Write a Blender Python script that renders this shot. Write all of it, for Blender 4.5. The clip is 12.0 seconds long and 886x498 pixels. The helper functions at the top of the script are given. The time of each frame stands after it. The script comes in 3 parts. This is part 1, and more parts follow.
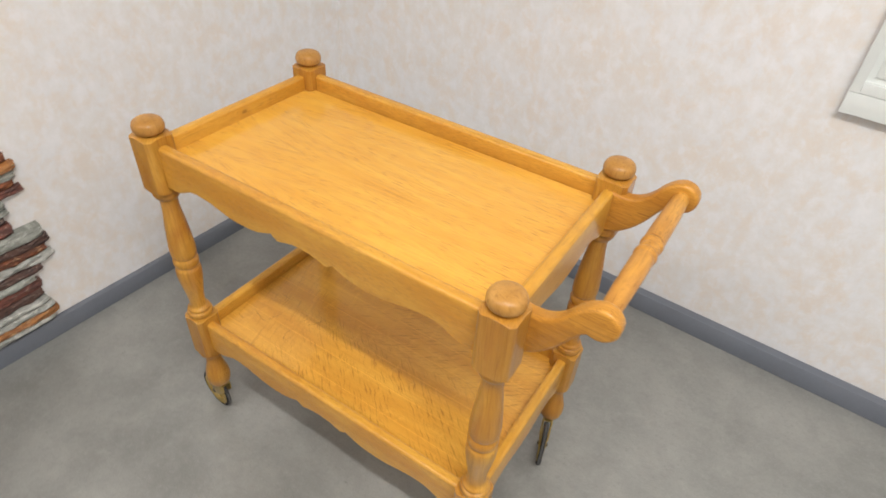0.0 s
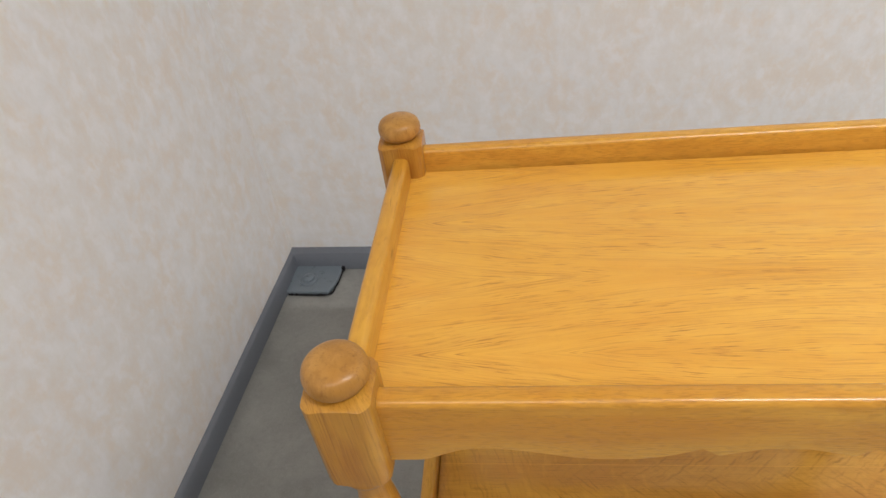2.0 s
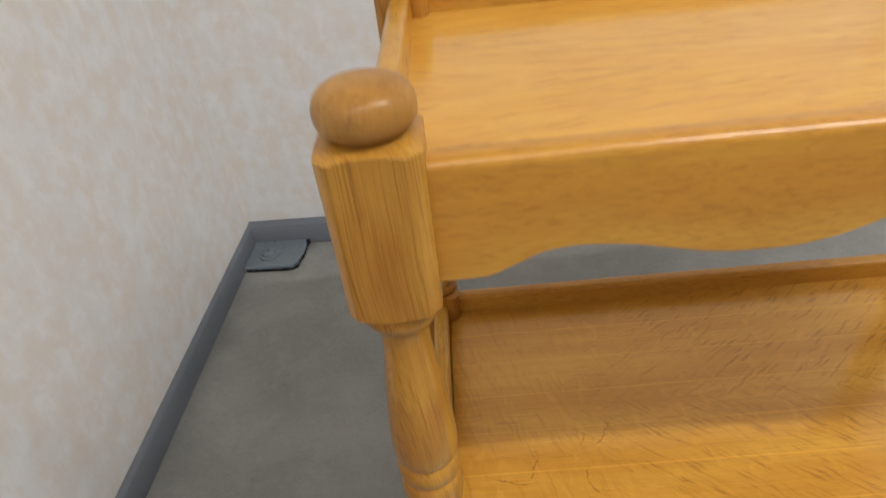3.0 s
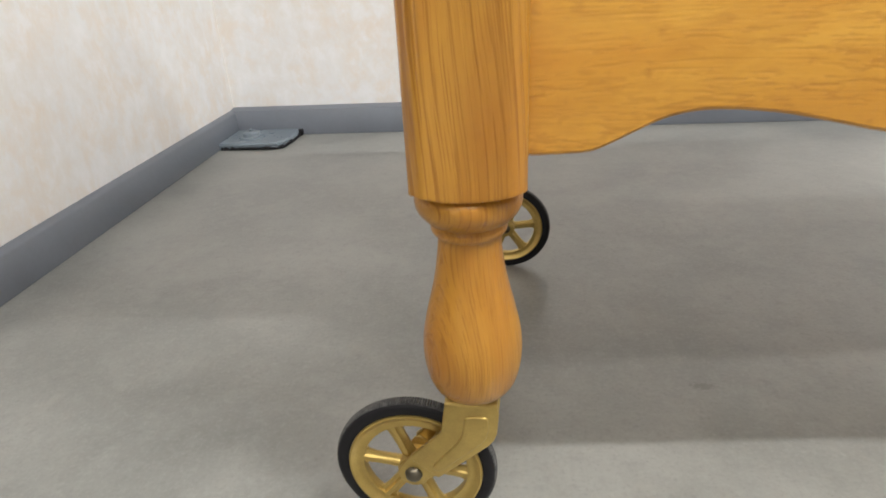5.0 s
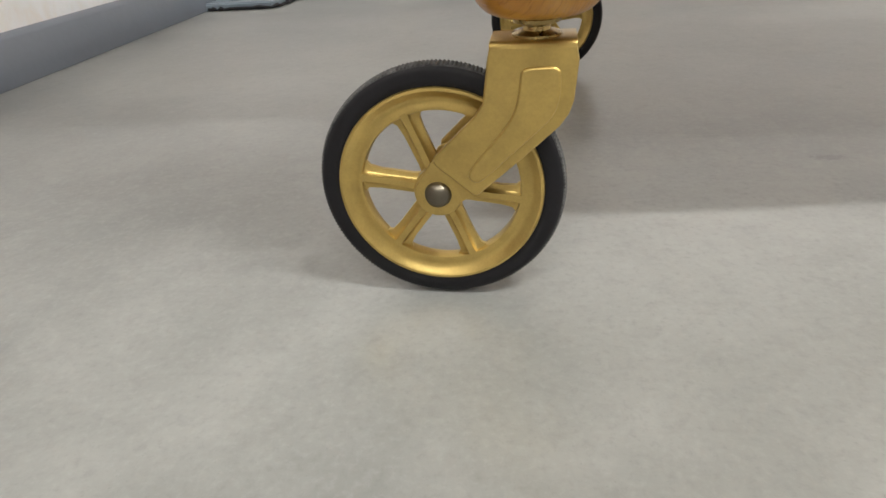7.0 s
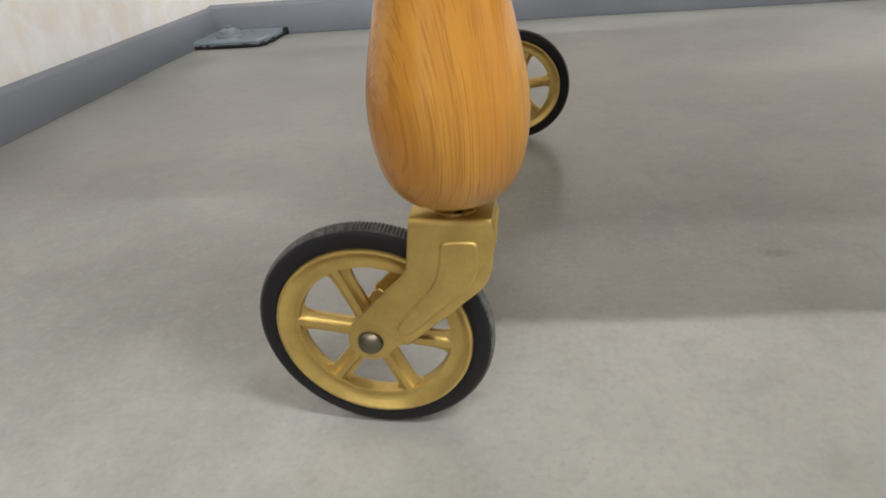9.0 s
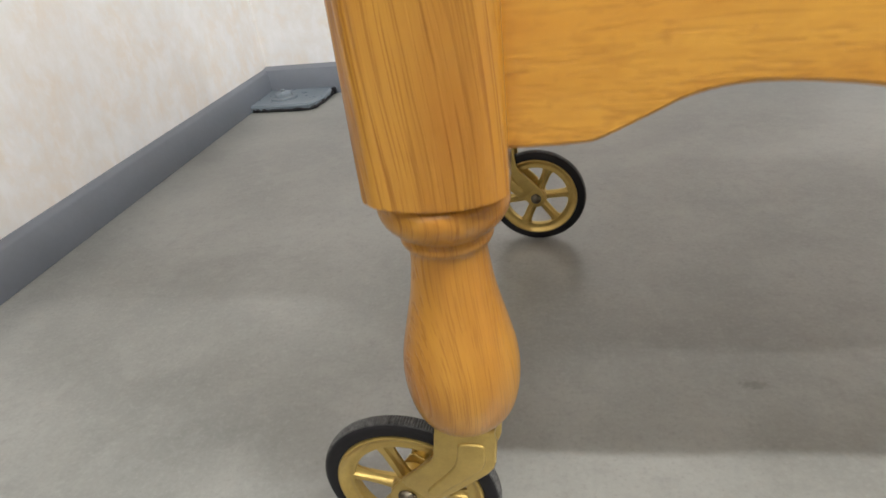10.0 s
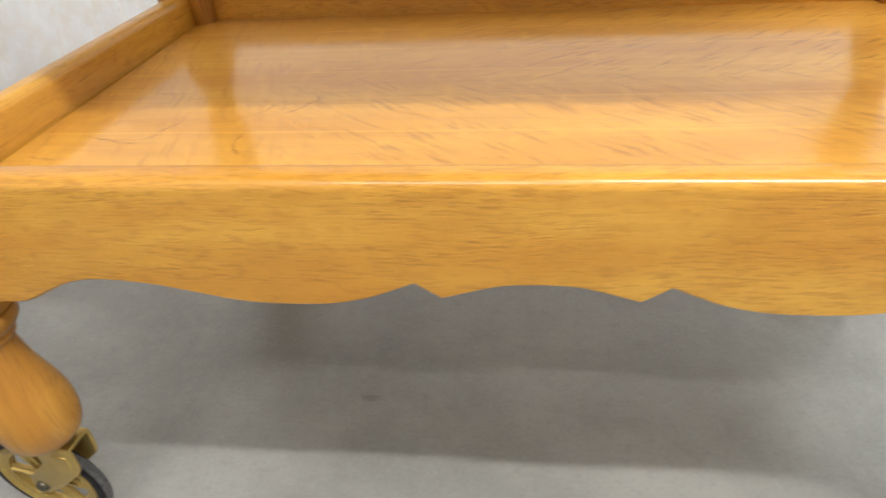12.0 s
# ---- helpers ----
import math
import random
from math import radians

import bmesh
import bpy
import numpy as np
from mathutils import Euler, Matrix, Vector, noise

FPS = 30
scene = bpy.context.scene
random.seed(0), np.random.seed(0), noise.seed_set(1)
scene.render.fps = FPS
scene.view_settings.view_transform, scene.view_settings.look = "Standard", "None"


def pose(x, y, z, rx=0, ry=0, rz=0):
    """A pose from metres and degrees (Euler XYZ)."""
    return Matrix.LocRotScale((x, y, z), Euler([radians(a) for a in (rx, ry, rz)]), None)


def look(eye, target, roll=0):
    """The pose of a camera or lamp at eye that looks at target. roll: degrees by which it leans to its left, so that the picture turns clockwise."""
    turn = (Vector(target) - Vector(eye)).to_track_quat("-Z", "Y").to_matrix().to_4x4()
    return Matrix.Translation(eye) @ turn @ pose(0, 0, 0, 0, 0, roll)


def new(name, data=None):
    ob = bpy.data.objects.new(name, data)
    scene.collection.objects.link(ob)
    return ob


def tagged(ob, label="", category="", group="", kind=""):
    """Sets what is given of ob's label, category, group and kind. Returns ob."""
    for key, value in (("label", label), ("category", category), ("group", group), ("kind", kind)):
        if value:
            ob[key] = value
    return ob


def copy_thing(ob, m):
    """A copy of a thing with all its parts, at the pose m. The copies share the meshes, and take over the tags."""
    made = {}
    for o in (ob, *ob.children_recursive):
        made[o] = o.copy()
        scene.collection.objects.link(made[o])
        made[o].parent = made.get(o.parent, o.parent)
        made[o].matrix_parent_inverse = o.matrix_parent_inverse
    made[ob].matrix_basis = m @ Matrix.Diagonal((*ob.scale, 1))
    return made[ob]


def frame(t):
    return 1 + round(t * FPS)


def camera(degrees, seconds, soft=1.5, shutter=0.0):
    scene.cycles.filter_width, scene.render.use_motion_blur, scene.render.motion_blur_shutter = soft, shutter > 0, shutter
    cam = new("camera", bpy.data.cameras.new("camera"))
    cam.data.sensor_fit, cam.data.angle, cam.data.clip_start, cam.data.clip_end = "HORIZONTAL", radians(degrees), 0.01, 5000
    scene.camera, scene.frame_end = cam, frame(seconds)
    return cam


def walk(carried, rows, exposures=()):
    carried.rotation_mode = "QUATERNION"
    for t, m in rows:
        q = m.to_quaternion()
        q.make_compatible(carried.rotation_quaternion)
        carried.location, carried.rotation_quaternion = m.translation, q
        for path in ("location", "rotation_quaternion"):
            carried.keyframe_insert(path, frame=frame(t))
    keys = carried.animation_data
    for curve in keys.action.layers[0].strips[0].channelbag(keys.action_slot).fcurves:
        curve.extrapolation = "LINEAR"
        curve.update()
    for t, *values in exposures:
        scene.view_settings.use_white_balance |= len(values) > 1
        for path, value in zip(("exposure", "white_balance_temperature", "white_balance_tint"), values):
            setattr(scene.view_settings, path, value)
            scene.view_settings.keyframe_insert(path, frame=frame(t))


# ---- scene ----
cam = camera(72.9, 12.0, 1.5, 0.25)
PATH = [
    (0, (0.801, -0.447, 1.174), (0.008, 0.877, -0.098), 4.2),
    (0.5, (0.625, -0.352, 1.144), (-0.076, 0.971, -0.182), -1.0),
    (1, (0.433, -0.315, 1.122), (-0.16, 0.965, -0.296), -4.7),
    (1.5, (0.233, -0.301, 1.093), (-0.243, 1.025, -0.326), -9.6),
    (2, (0.127, -0.257, 1.034), (-0.118, 1.274, -0.229), -7.8),
    (2.5, (0.064, -0.248, 0.939), (-0.165, 1.314, -0.288), -7.6),
    (2.7, (0.039, -0.253, 0.899), (-0.037, 1.333, -0.317), -6.7),
    (4.3, (0.047, -0.25, 0.423), (-0.047, 1.511, -0.52), -7.3),
    (4.5, (0.034, -0.247, 0.381), (-0.058, 1.554, -0.485), -7.0),
    (5, (0.002, -0.246, 0.305), (-0.102, 1.551, -0.567), -3.0),
    (5.5, (-0.007, -0.234, 0.257), (-0.127, 1.544, -0.65), -2.6),
    (6, (-0.015, -0.225, 0.209), (-0.236, 1.501, -0.778), -4.0),
    (6.5, (-0.011, -0.222, 0.167), (-0.182, 1.485, -0.861), -4.1),
    (6.7, (-0.016, -0.213, 0.154), (-0.168, 1.499, -0.869), -3.9),
    (8.3, (-0.019, -0.169, 0.123), (-0.198, 1.557, -0.871), -5.9),
    (8.5, (-0.014, -0.173, 0.137), (-0.173, 1.552, -0.862), -6.4),
    (9, (0.011, -0.175, 0.188), (-0.147, 1.546, -0.818), -4.7),
    (9.5, (0.015, -0.188, 0.24), (-0.153, 1.536, -0.761), -2.3),
    (10, (0.031, -0.19, 0.302), (-0.267, 1.513, -0.704), -6.9),
    (10.5, (0.041, -0.218, 0.38), (-0.218, 1.353, -0.83), -7.3),
    (11, (0.076, -0.221, 0.429), (-0.024, 1.327, -0.834), -7.0),
    (11.2, (0.113, -0.221, 0.416), (-0.034, 1.346, -0.819), -5.8),
    (11.5, (0.164, -0.219, 0.414), (-0.015, 1.366, -0.792), -5.1),
    (12, (0.295, -0.218, 0.423), (0.081, 1.383, -0.757), -3.8),
]
walk(cam, [(t, look(eye, target, roll)) for t, eye, target, roll in PATH],
     exposures=[(0, -0.62, 6500, 10), (1.0, -0.74, 6500, 10), (2.0, -0.92, 6500, 10), (2.7, -0.98, 6450, 9), (4.3, -0.24, 6400, 7), (6.5, 0.01, 6350, 7),
                (9.0, -0.02, 6350, 7), (10.5, -0.08, 6350, 7), (12.0, -0.12, 6350, 7)])

# ---- light ----
world = bpy.data.worlds.new("world")
scene.world = world
world.use_nodes = True
world.node_tree.nodes["Background"].inputs[0].default_value = (0.8, 0.85, 1.0, 1)
world.node_tree.nodes["Background"].inputs[1].default_value = 0.2


def tube_lamp(name, x, y, watts, length=1.2, width=0.06, up=False):
    """One tube hung below the ceiling along x, shining down; with up, added ceiling fill."""
    data = bpy.data.lights.new(name, "AREA")
    data.shape, data.size, data.size_y, data.energy = "RECTANGLE", length, width, watts
    data.color = (1.0, 0.975, 0.945)
    ob = new(name, data)
    ob.matrix_world = pose(x, y, 2.40, 180) if up else pose(x, y, 2.36)
    return ob


for x, y, watts in ((1.30, -0.70, 66), (-0.05, -1.54, 27)):
    tube_lamp("tube_lamp", x, y, watts)
    # added upward light, bounced off the ceiling as soft overhead fill
    tube_lamp("tube_lamp", x, y, 0.35 * watts, up=True)
# added fill panel out of view on the right, to brighten the left wall
tube_lamp("side_fill_panel", 2.90, -0.30, 20, 2.0, 0.6)

# the room's own axes: origin in the corner, u along the back wall, v along the left wall
TURN = math.atan(0.04)
CORNER = Vector((-0.480, 0.9645, 0))
ROOM = Matrix.Translation(CORNER) @ Matrix.Rotation(-TURN, 4, "Z")

# ---- materials ----


def nodes_of(name):
    m = bpy.data.materials.new(name)
    m.use_nodes = True
    nt = m.node_tree
    return m, nt, nt.nodes["Principled BSDF"]


class Net:
    """Short forms for wiring shader nodes."""

    def __init__(self, nt):
        self.nt = nt

    def node(self, kind, ins=(), **sets):
        n = self.nt.nodes.new(kind)
        for k, v in sets.items():
            setattr(n, k, v)
        for k, v in dict(ins).items():
            self.put(n.inputs[k], v)
        return n

    def put(self, socket, v):
        if hasattr(v, "is_output"):
            self.nt.links.new(v, socket)
        else:
            socket.default_value = v

    def coords(self, scale=(1, 1, 1), turn=(0, 0, 0), vary=0.0):
        c = self.node("ShaderNodeTexCoord").outputs["Object"]
        if vary:
            r = self.node("ShaderNodeObjectInfo").outputs["Random"]
            s = self.node("ShaderNodeMath", {0: r, 1: vary}, operation="MULTIPLY").outputs[0]
            c = self.node("ShaderNodeVectorMath", {0: c, 1: s}, operation="ADD").outputs[0]
        return self.node("ShaderNodeMapping", {"Vector": c, "Scale": scale, "Rotation": turn}).outputs[0]

    def noise(self, vec, scale, detail=3, rough=0.55, distort=0.0):
        return self.node("ShaderNodeTexNoise", {"Vector": vec, "Scale": scale, "Detail": detail, "Roughness": rough,
                                               "Distortion": distort}).outputs["Fac"]

    def span(self, v, a, b, c=0.0, d=1.0):
        return self.node("ShaderNodeMapRange", {0: v, 1: a, 2: b, 3: c, 4: d}).outputs[0]

    def mix(self, f, a, b, how="MIX"):
        n = self.node("ShaderNodeMix", data_type="RGBA", blend_type=how)
        for k, v in ((0, f), (6, a), (7, b)):
            self.put(n.inputs[k], v)
        return n.outputs[2]

    def times(self, a, b):
        return self.node("ShaderNodeMath", {0: a, 1: b}, operation="MULTIPLY").outputs[0]

    def plus(self, a, b):
        return self.node("ShaderNodeMath", {0: a, 1: b}, operation="ADD").outputs[0]

    def bump(self, h, strength, dist):
        return self.node("ShaderNodeBump", {"Height": h, "Strength": strength, "Distance": dist}).outputs[0]


def rgb(r, g, b):
    return (r, g, b, 1)


def wood(name, axis, light=(0.60, 0.318, 0.062), mid=(0.48, 0.226, 0.034), dark=(0.22, 0.078, 0.012), pores=0.5, flecks=0.0, rough=0.34,
         coat=0.35, coat_rough=0.24, streak=1.0, dashes=0.35, lines=0.0, mottle=0.0, feather=False, knot=None, cracks=(), dash_run=34, dash_from=0.58, layered=1.0, wander=1.0, lean=0.0, spin=0.0, patches=0.0, grain=(4, 850), cover=0.34):
    """Honey-coloured lacquered oak with its grain along one axis."""
    m, nt, b = nodes_of(name)
    w = Net(nt)

    def stretch(along, across):
        return tuple(along if i == axis else across * (layered if i == (axis + 2) % 3 else 1.0) for i in range(3))

    def add(a, b):
        return w.node("ShaderNodeVectorMath", {0: a, 1: b}, operation="ADD").outputs[0]

    def scaled(a, f):
        return w.node("ShaderNodeVectorMath", {0: a, "Scale": f}, operation="SCALE").outputs[0]

    def darken(col, mask, weight, to):
        return w.mix(w.times(mask, weight), col, rgb(*to))

    # the fibres wander a little
    bend = w.noise(w.coords(stretch(1.5, 5), vary=7.0), 2.0, 2)
    warp = add(w.coords(vary=7.0), scaled((0.025 * wander,) * 3, bend))
    curl = w.noise(w.coords(stretch(9, 26), vary=7.0), 1.0, 2)
    warp = add(warp, scaled((0.007 * wander,) * 3, curl))
    if feather:
        # veneer leaves laid side by side: the grain fans out near one end
        flat = w.node("ShaderNodeSeparateXYZ", {0: w.coords()}).outputs
        fold = w.node("ShaderNodeMath", {0: w.plus(flat[1], 0.03), 1: 0.088}, operation="PINGPONG").outputs[0]
        s = w.span(flat[0], -0.02, 0.36)
        fan = w.times(w.times(s, w.plus(2.0, w.times(s, -1.0))), 0.048)
        across = w.plus(w.plus(fold, fan), w.plus(w.times(bend, 0.02), w.times(curl, 0.012)))
        warp = w.node("ShaderNodeCombineXYZ", {0: flat[0], 1: across, 2: 0.0}).outputs[0]

    leaning = w.node("ShaderNodeMapping", {"Vector": warp, "Rotation": (0, lean, spin)}).outputs[0]

    def mapped(along, across):
        return w.node("ShaderNodeMapping", {"Vector": leaning, "Scale": stretch(along, across)}).outputs[0]

    soft = tuple(0.6 * a + 0.4 * c for a, c in zip(mid, dark))
    broad = w.noise(mapped(2.2, 16), 1.6, 3, 0.5)
    fibre = w.noise(mapped(5, 420), 1.0, 4, 0.65)
    bands = w.noise(mapped(4, 70), 1.0, 3, 0.55, 0.3)
    col = w.mix(w.span(broad, 0.35, 0.66), rgb(*mid), rgb(*light))
    if patches:
        # redder heartwood in broad, soft-edged areas
        heart = w.noise(w.coords(stretch(9, 30), vary=13.0), 1.0, 3, 0.55, 0.4)
        col = w.mix(w.times(w.span(heart, 0.42, 0.66), patches), col, rgb(0.92 * mid[0], 0.78 * mid[1], 0.7 * mid[2]))
    col = darken(col, w.span(bands, 0.48, 0.72), 0.34 * streak, soft)
    col = darken(col, w.span(fibre, 0.48, 0.70), 0.42 * streak, soft)
    pore = w.noise(mapped(12, 900), 1.0, 2, 0.5)
    where = w.span(w.noise(mapped(4, 40), 1.5, 3), 0.38, 0.58)
    line = w.times(w.span(pore, 0.57, 0.67), where)
    col = darken(col, line, pores, dark)
    height = w.times(line, -1.0)
    dash = w.noise(mapped(dash_run, 780), 1.0, 2, 0.5)
    spot = w.span(w.noise(mapped(5, 24), 2.0, 2), dash_from - 0.20, dash_from + 0.02)
    dash = w.times(w.span(dash, dash_from, dash_from + 0.08), spot)
    col = darken(col, dash, dashes, dark)
    height = w.plus(height, w.times(dash, -1.0))
    if lines:
        # long open grain lines
        long_line = w.noise(mapped(*grain), 1.0, 2, 0.5, 0.1)
        long_line = w.times(w.span(long_line, 0.545, 0.62), w.span(w.noise(mapped(10, 60), 1.0, 2), cover, cover + 0.22))
        col = darken(col, long_line, lines, tuple(0.4 * a + 0.6 * c for a, c in zip(mid, dark)))
        height = w.plus(height, w.times(long_line, -1.0))
    if mottle:
        cloud = w.noise(w.coords(stretch(40, 90), vary=7.0), 1.0, 3, 0.6, 0.5)
        col = darken(col, w.span(cloud, 0.47, 0.66), mottle, soft)
        blot = w.noise(w.coords(stretch(90, 180), vary=3.0), 1.0, 2, 0.5, 0.5)
        col = darken(col, w.span(blot, 0.60, 0.74), 0.8 * mottle, dark)
    if flecks:
        # ray flecks of two matched leaves, slanting towards the middle, and steeper ripples near one end
        place = w.node("ShaderNodeSeparateXYZ", {0: w.coords()}).outputs
        ripple = scaled((0.010, 0.010, 0), w.noise(w.coords(), 45.0, 2))
        for turn, far, much, lo, hi, front, rear in ((-0.62, 0.0, 1.0, 0.13, 0.26, 0.15, 0.20), (0.72, 4.0, 1.0, 0.10, 0.22, 0.20, 0.15), (1.30, 8.0, 0.45, 0.24, 0.12, -1.0, -0.9)):
            tilted = add(w.coords(turn=(0, 0, turn), vary=7.0 + far), ripple)
            lanes = w.node("ShaderNodeMapping", {"Vector": tilted, "Scale": (30, 300, 30)}).outputs[0]
            f = w.noise(lanes, 1.0, 2, 0.5)
            zone = w.span(w.noise(w.coords((6, 12, 12), vary=7.0 + far), 1.5, 3), 0.28, 0.50)
            zone = w.times(w.times(zone, w.span(place[0], lo, hi)), w.span(place[1], front, rear))
            col = darken(col, w.times(w.span(f, 0.48, 0.62), zone), 0.50 * much * flecks, soft)
            ray = w.times(w.span(f, 0.60, 0.68), zone)
            col = darken(col, ray, 0.60 * much * flecks, dark)
            height = w.plus(height, w.times(ray, -0.6 * much))
        pale = w.noise(w.coords((90, 40, 40), vary=3.0), 1.0, 1, 0.5, 0.5)
        col = w.mix(w.times(w.span(pale, 0.60, 0.72), 0.30 * flecks), col, rgb(*[min(1, 1.2 * c) for c in light]))
        # pale seams between the strips of veneer
        seam = w.node("ShaderNodeSeparateXYZ", {0: w.coords()}).outputs[1]
        seam = w.node("ShaderNodeMath", {0: w.plus(seam, 0.004), 1: 0.0245}, operation="PINGPONG").outputs[0]
        col = w.mix(w.times(w.span(seam, 0.0009, 0.0004), 0.35), col, rgb(*[min(1, 1.3 * c) for c in light]))
    if knot:
        near = w.node("ShaderNodeVectorMath", {0: w.coords((1, 0.6, 1)), 1: (knot[0], knot[1] * 0.6, knot[2])}, operation="DISTANCE").outputs["Value"]
        near = w.plus(near, w.times(w.plus(fibre, -0.5), 0.003))
        col = darken(col, w.span(near, 0.010, 0.003), 0.45, soft)
        col = darken(col, w.span(near, 0.0040, 0.0022), 0.5, tuple(0.5 * c for c in dark))
    for cx, cy, radius, px, py, reach in cracks:
        # curved hairline checks in the board
        flat = w.coords((1, 1, 0))
        wobble = w.noise(flat, 55.0, 3, 0.6)
        gaps = w.span(w.noise(flat, 130.0, 2), 0.40, 0.55, 0.25, 1.0)
        round_it = w.node("ShaderNodeVectorMath", {0: flat, 1: (cx, cy, 0)}, operation="DISTANCE").outputs["Value"]
        round_it = w.node("ShaderNodeMath", {0: w.plus(w.plus(round_it, -radius), w.times(w.plus(wobble, -0.5), 0.016))}, operation="ABSOLUTE").outputs[0]
        close = w.node("ShaderNodeVectorMath", {0: flat, 1: (px, py, 0)}, operation="DISTANCE").outputs["Value"]
        col = darken(col, w.times(w.times(w.span(round_it, 0.0014, 0.0004), gaps), w.span(close, reach, 0.5 * reach)), 0.55, dark)
    wear = w.noise(w.coords(vary=5.0), 9.0, 4)
    w.put(b.inputs["Base Color"], col)
    w.put(b.inputs["Roughness"], w.span(wear, 0.3, 0.7, rough - 0.04, rough + 0.08))
    b.inputs["Specular IOR Level"].default_value = 0.15
    b.inputs["Coat Weight"].default_value = coat
    b.inputs["Coat Roughness"].default_value = coat_rough
    w.put(b.inputs["Normal"], w.bump(w.plus(height, w.times(fibre, 0.4)), 0.25, 0.0006))
    return m


# hairline checks in the lower board: centre, radius, middle and reach of each arc
CHECKS = [(0.150, 0.146, 0.023, 0.166, 0.130, 0.022), (0.075, 0.145, 0.064, 0.062, 0.077, 0.030), (0.060, 0.112, 0.033, 0.090, 0.101, 0.022), (0.170, 0.085, 0.030, 0.1408, 0.078, 0.020),
          (0.130, 0.130, 0.014, 0.143, 0.127, 0.011), (0.030, 0.100, 0.038, 0.032, 0.062, 0.014), (0.150, 0.135, 0.024, 0.172, 0.150, 0.013)]

WOOD_X = wood("oak_along_x", 0, light=(0.69, 0.372, 0.059), mid=(0.575, 0.270, 0.034), dark=(0.23, 0.076, 0.010), streak=0.5, dashes=0.28, pores=0.20, mottle=0.30, dash_run=85, dash_from=0.52, patches=0.40,
              coat=0.7, coat_rough=0.20)
WOOD_Y = wood("oak_along_y", 1, light=(0.68, 0.364, 0.054), mid=(0.56, 0.265, 0.031), streak=0.6, dashes=0.45, pores=0.25, mottle=0.30, knot=(0.009, 0.173, 0.676), coat=0.6, coat_rough=0.15)
WOOD_Z = wood("oak_along_z", 2, light=(0.59, 0.310, 0.050), mid=(0.44, 0.198, 0.027), dark=(0.19, 0.056, 0.006), pores=0.50, streak=0.85, dashes=0.0, lines=0.50, coat=0.6, coat_rough=0.08,
              layered=0.12, wander=0.55, mottle=0.12, lean=0.035, spin=-0.585, patches=0.75, grain=(16, 1700), cover=0.16)
WOOD_ARM = wood("oak_handle", 0, light=(0.62, 0.30, 0.048), mid=(0.48, 0.20, 0.026), dark=(0.19, 0.06, 0.009), streak=1.2, dashes=0.6, pores=0.5, lines=0.4, mottle=0.3, knot=(0.705, 0.010, 0.706))
WOOD_BAR = wood("oak_handle_bar", 1, light=(0.66, 0.335, 0.066), mid=(0.50, 0.22, 0.036), dark=(0.20, 0.066, 0.012), streak=1.3, dashes=0.8, pores=0.6, mottle=0.5)
WOOD_KNOB = wood("oak_end_grain", 2, light=(0.52, 0.272, 0.072), mid=(0.40, 0.19, 0.041), dark=(0.19, 0.082, 0.022), pores=0.5, streak=0.8, rough=0.36, dashes=0.0, mottle=0.65)
WOOD_TOP = wood("oak_veneer_top", 0, light=(0.79, 0.435, 0.070), mid=(0.71, 0.352, 0.043), dark=(0.36, 0.135, 0.018), pores=0.30, streak=0.6, dashes=0.90, feather=True, lines=0.50,
                mottle=0.12, patches=0.25, rough=0.33, coat=0.8, coat_rough=0.13)
WOOD_LOW = wood("oak_veneer_low", 0, light=(0.715, 0.380, 0.060), mid=(0.595, 0.282, 0.037), dark=(0.21, 0.068, 0.011), pores=0.3, streak=0.6, dashes=0.2, flecks=0.65,
                cracks=CHECKS, rough=0.33, coat=0.8, coat_rough=0.12)


def make_wallpaper():
    m, nt, b = nodes_of("wallpaper")
    w = Net(nt)
    big = w.noise(w.coords((1, 1, 0.9)), 8.0, 4, 0.6, 0.2)
    mid = w.noise(w.coords((1, 1, 0.8)), 30.0, 6, 0.66, 0.2)
    tint = w.noise(w.coords((1, 1, 0.85), turn=(0.3, 0.2, 0.9)), 17.0, 6, 0.68, 0.2)
    fine = w.noise(w.coords((1, 1, 0.7)), 120.0, 3, 0.6)
    col = w.mix(w.span(big, 0.38, 0.62), rgb(0.815, 0.790, 0.765), rgb(0.825, 0.825, 0.835))
    col = w.mix(w.times(w.span(tint, 0.46, 0.62), 0.55), col, rgb(0.82, 0.725, 0.63))
    col = w.mix(w.times(w.span(mid, 0.49, 0.64), 0.8), col, rgb(0.87, 0.865, 0.88))
    col = w.mix(w.times(w.span(mid, 0.48, 0.34), 0.45), col, rgb(0.785, 0.715, 0.655))
    col = w.mix(w.times(w.span(fine, 0.5, 0.70), 0.25), col, rgb(0.85, 0.84, 0.845))
    w.put(b.inputs["Base Color"], col)
    b.inputs["Roughness"].default_value = 0.62
    b.inputs["Specular IOR Level"].default_value = 0.3
    w.put(b.inputs["Normal"], w.bump(w.plus(fine, mid), 0.18, 0.0012))
    return m


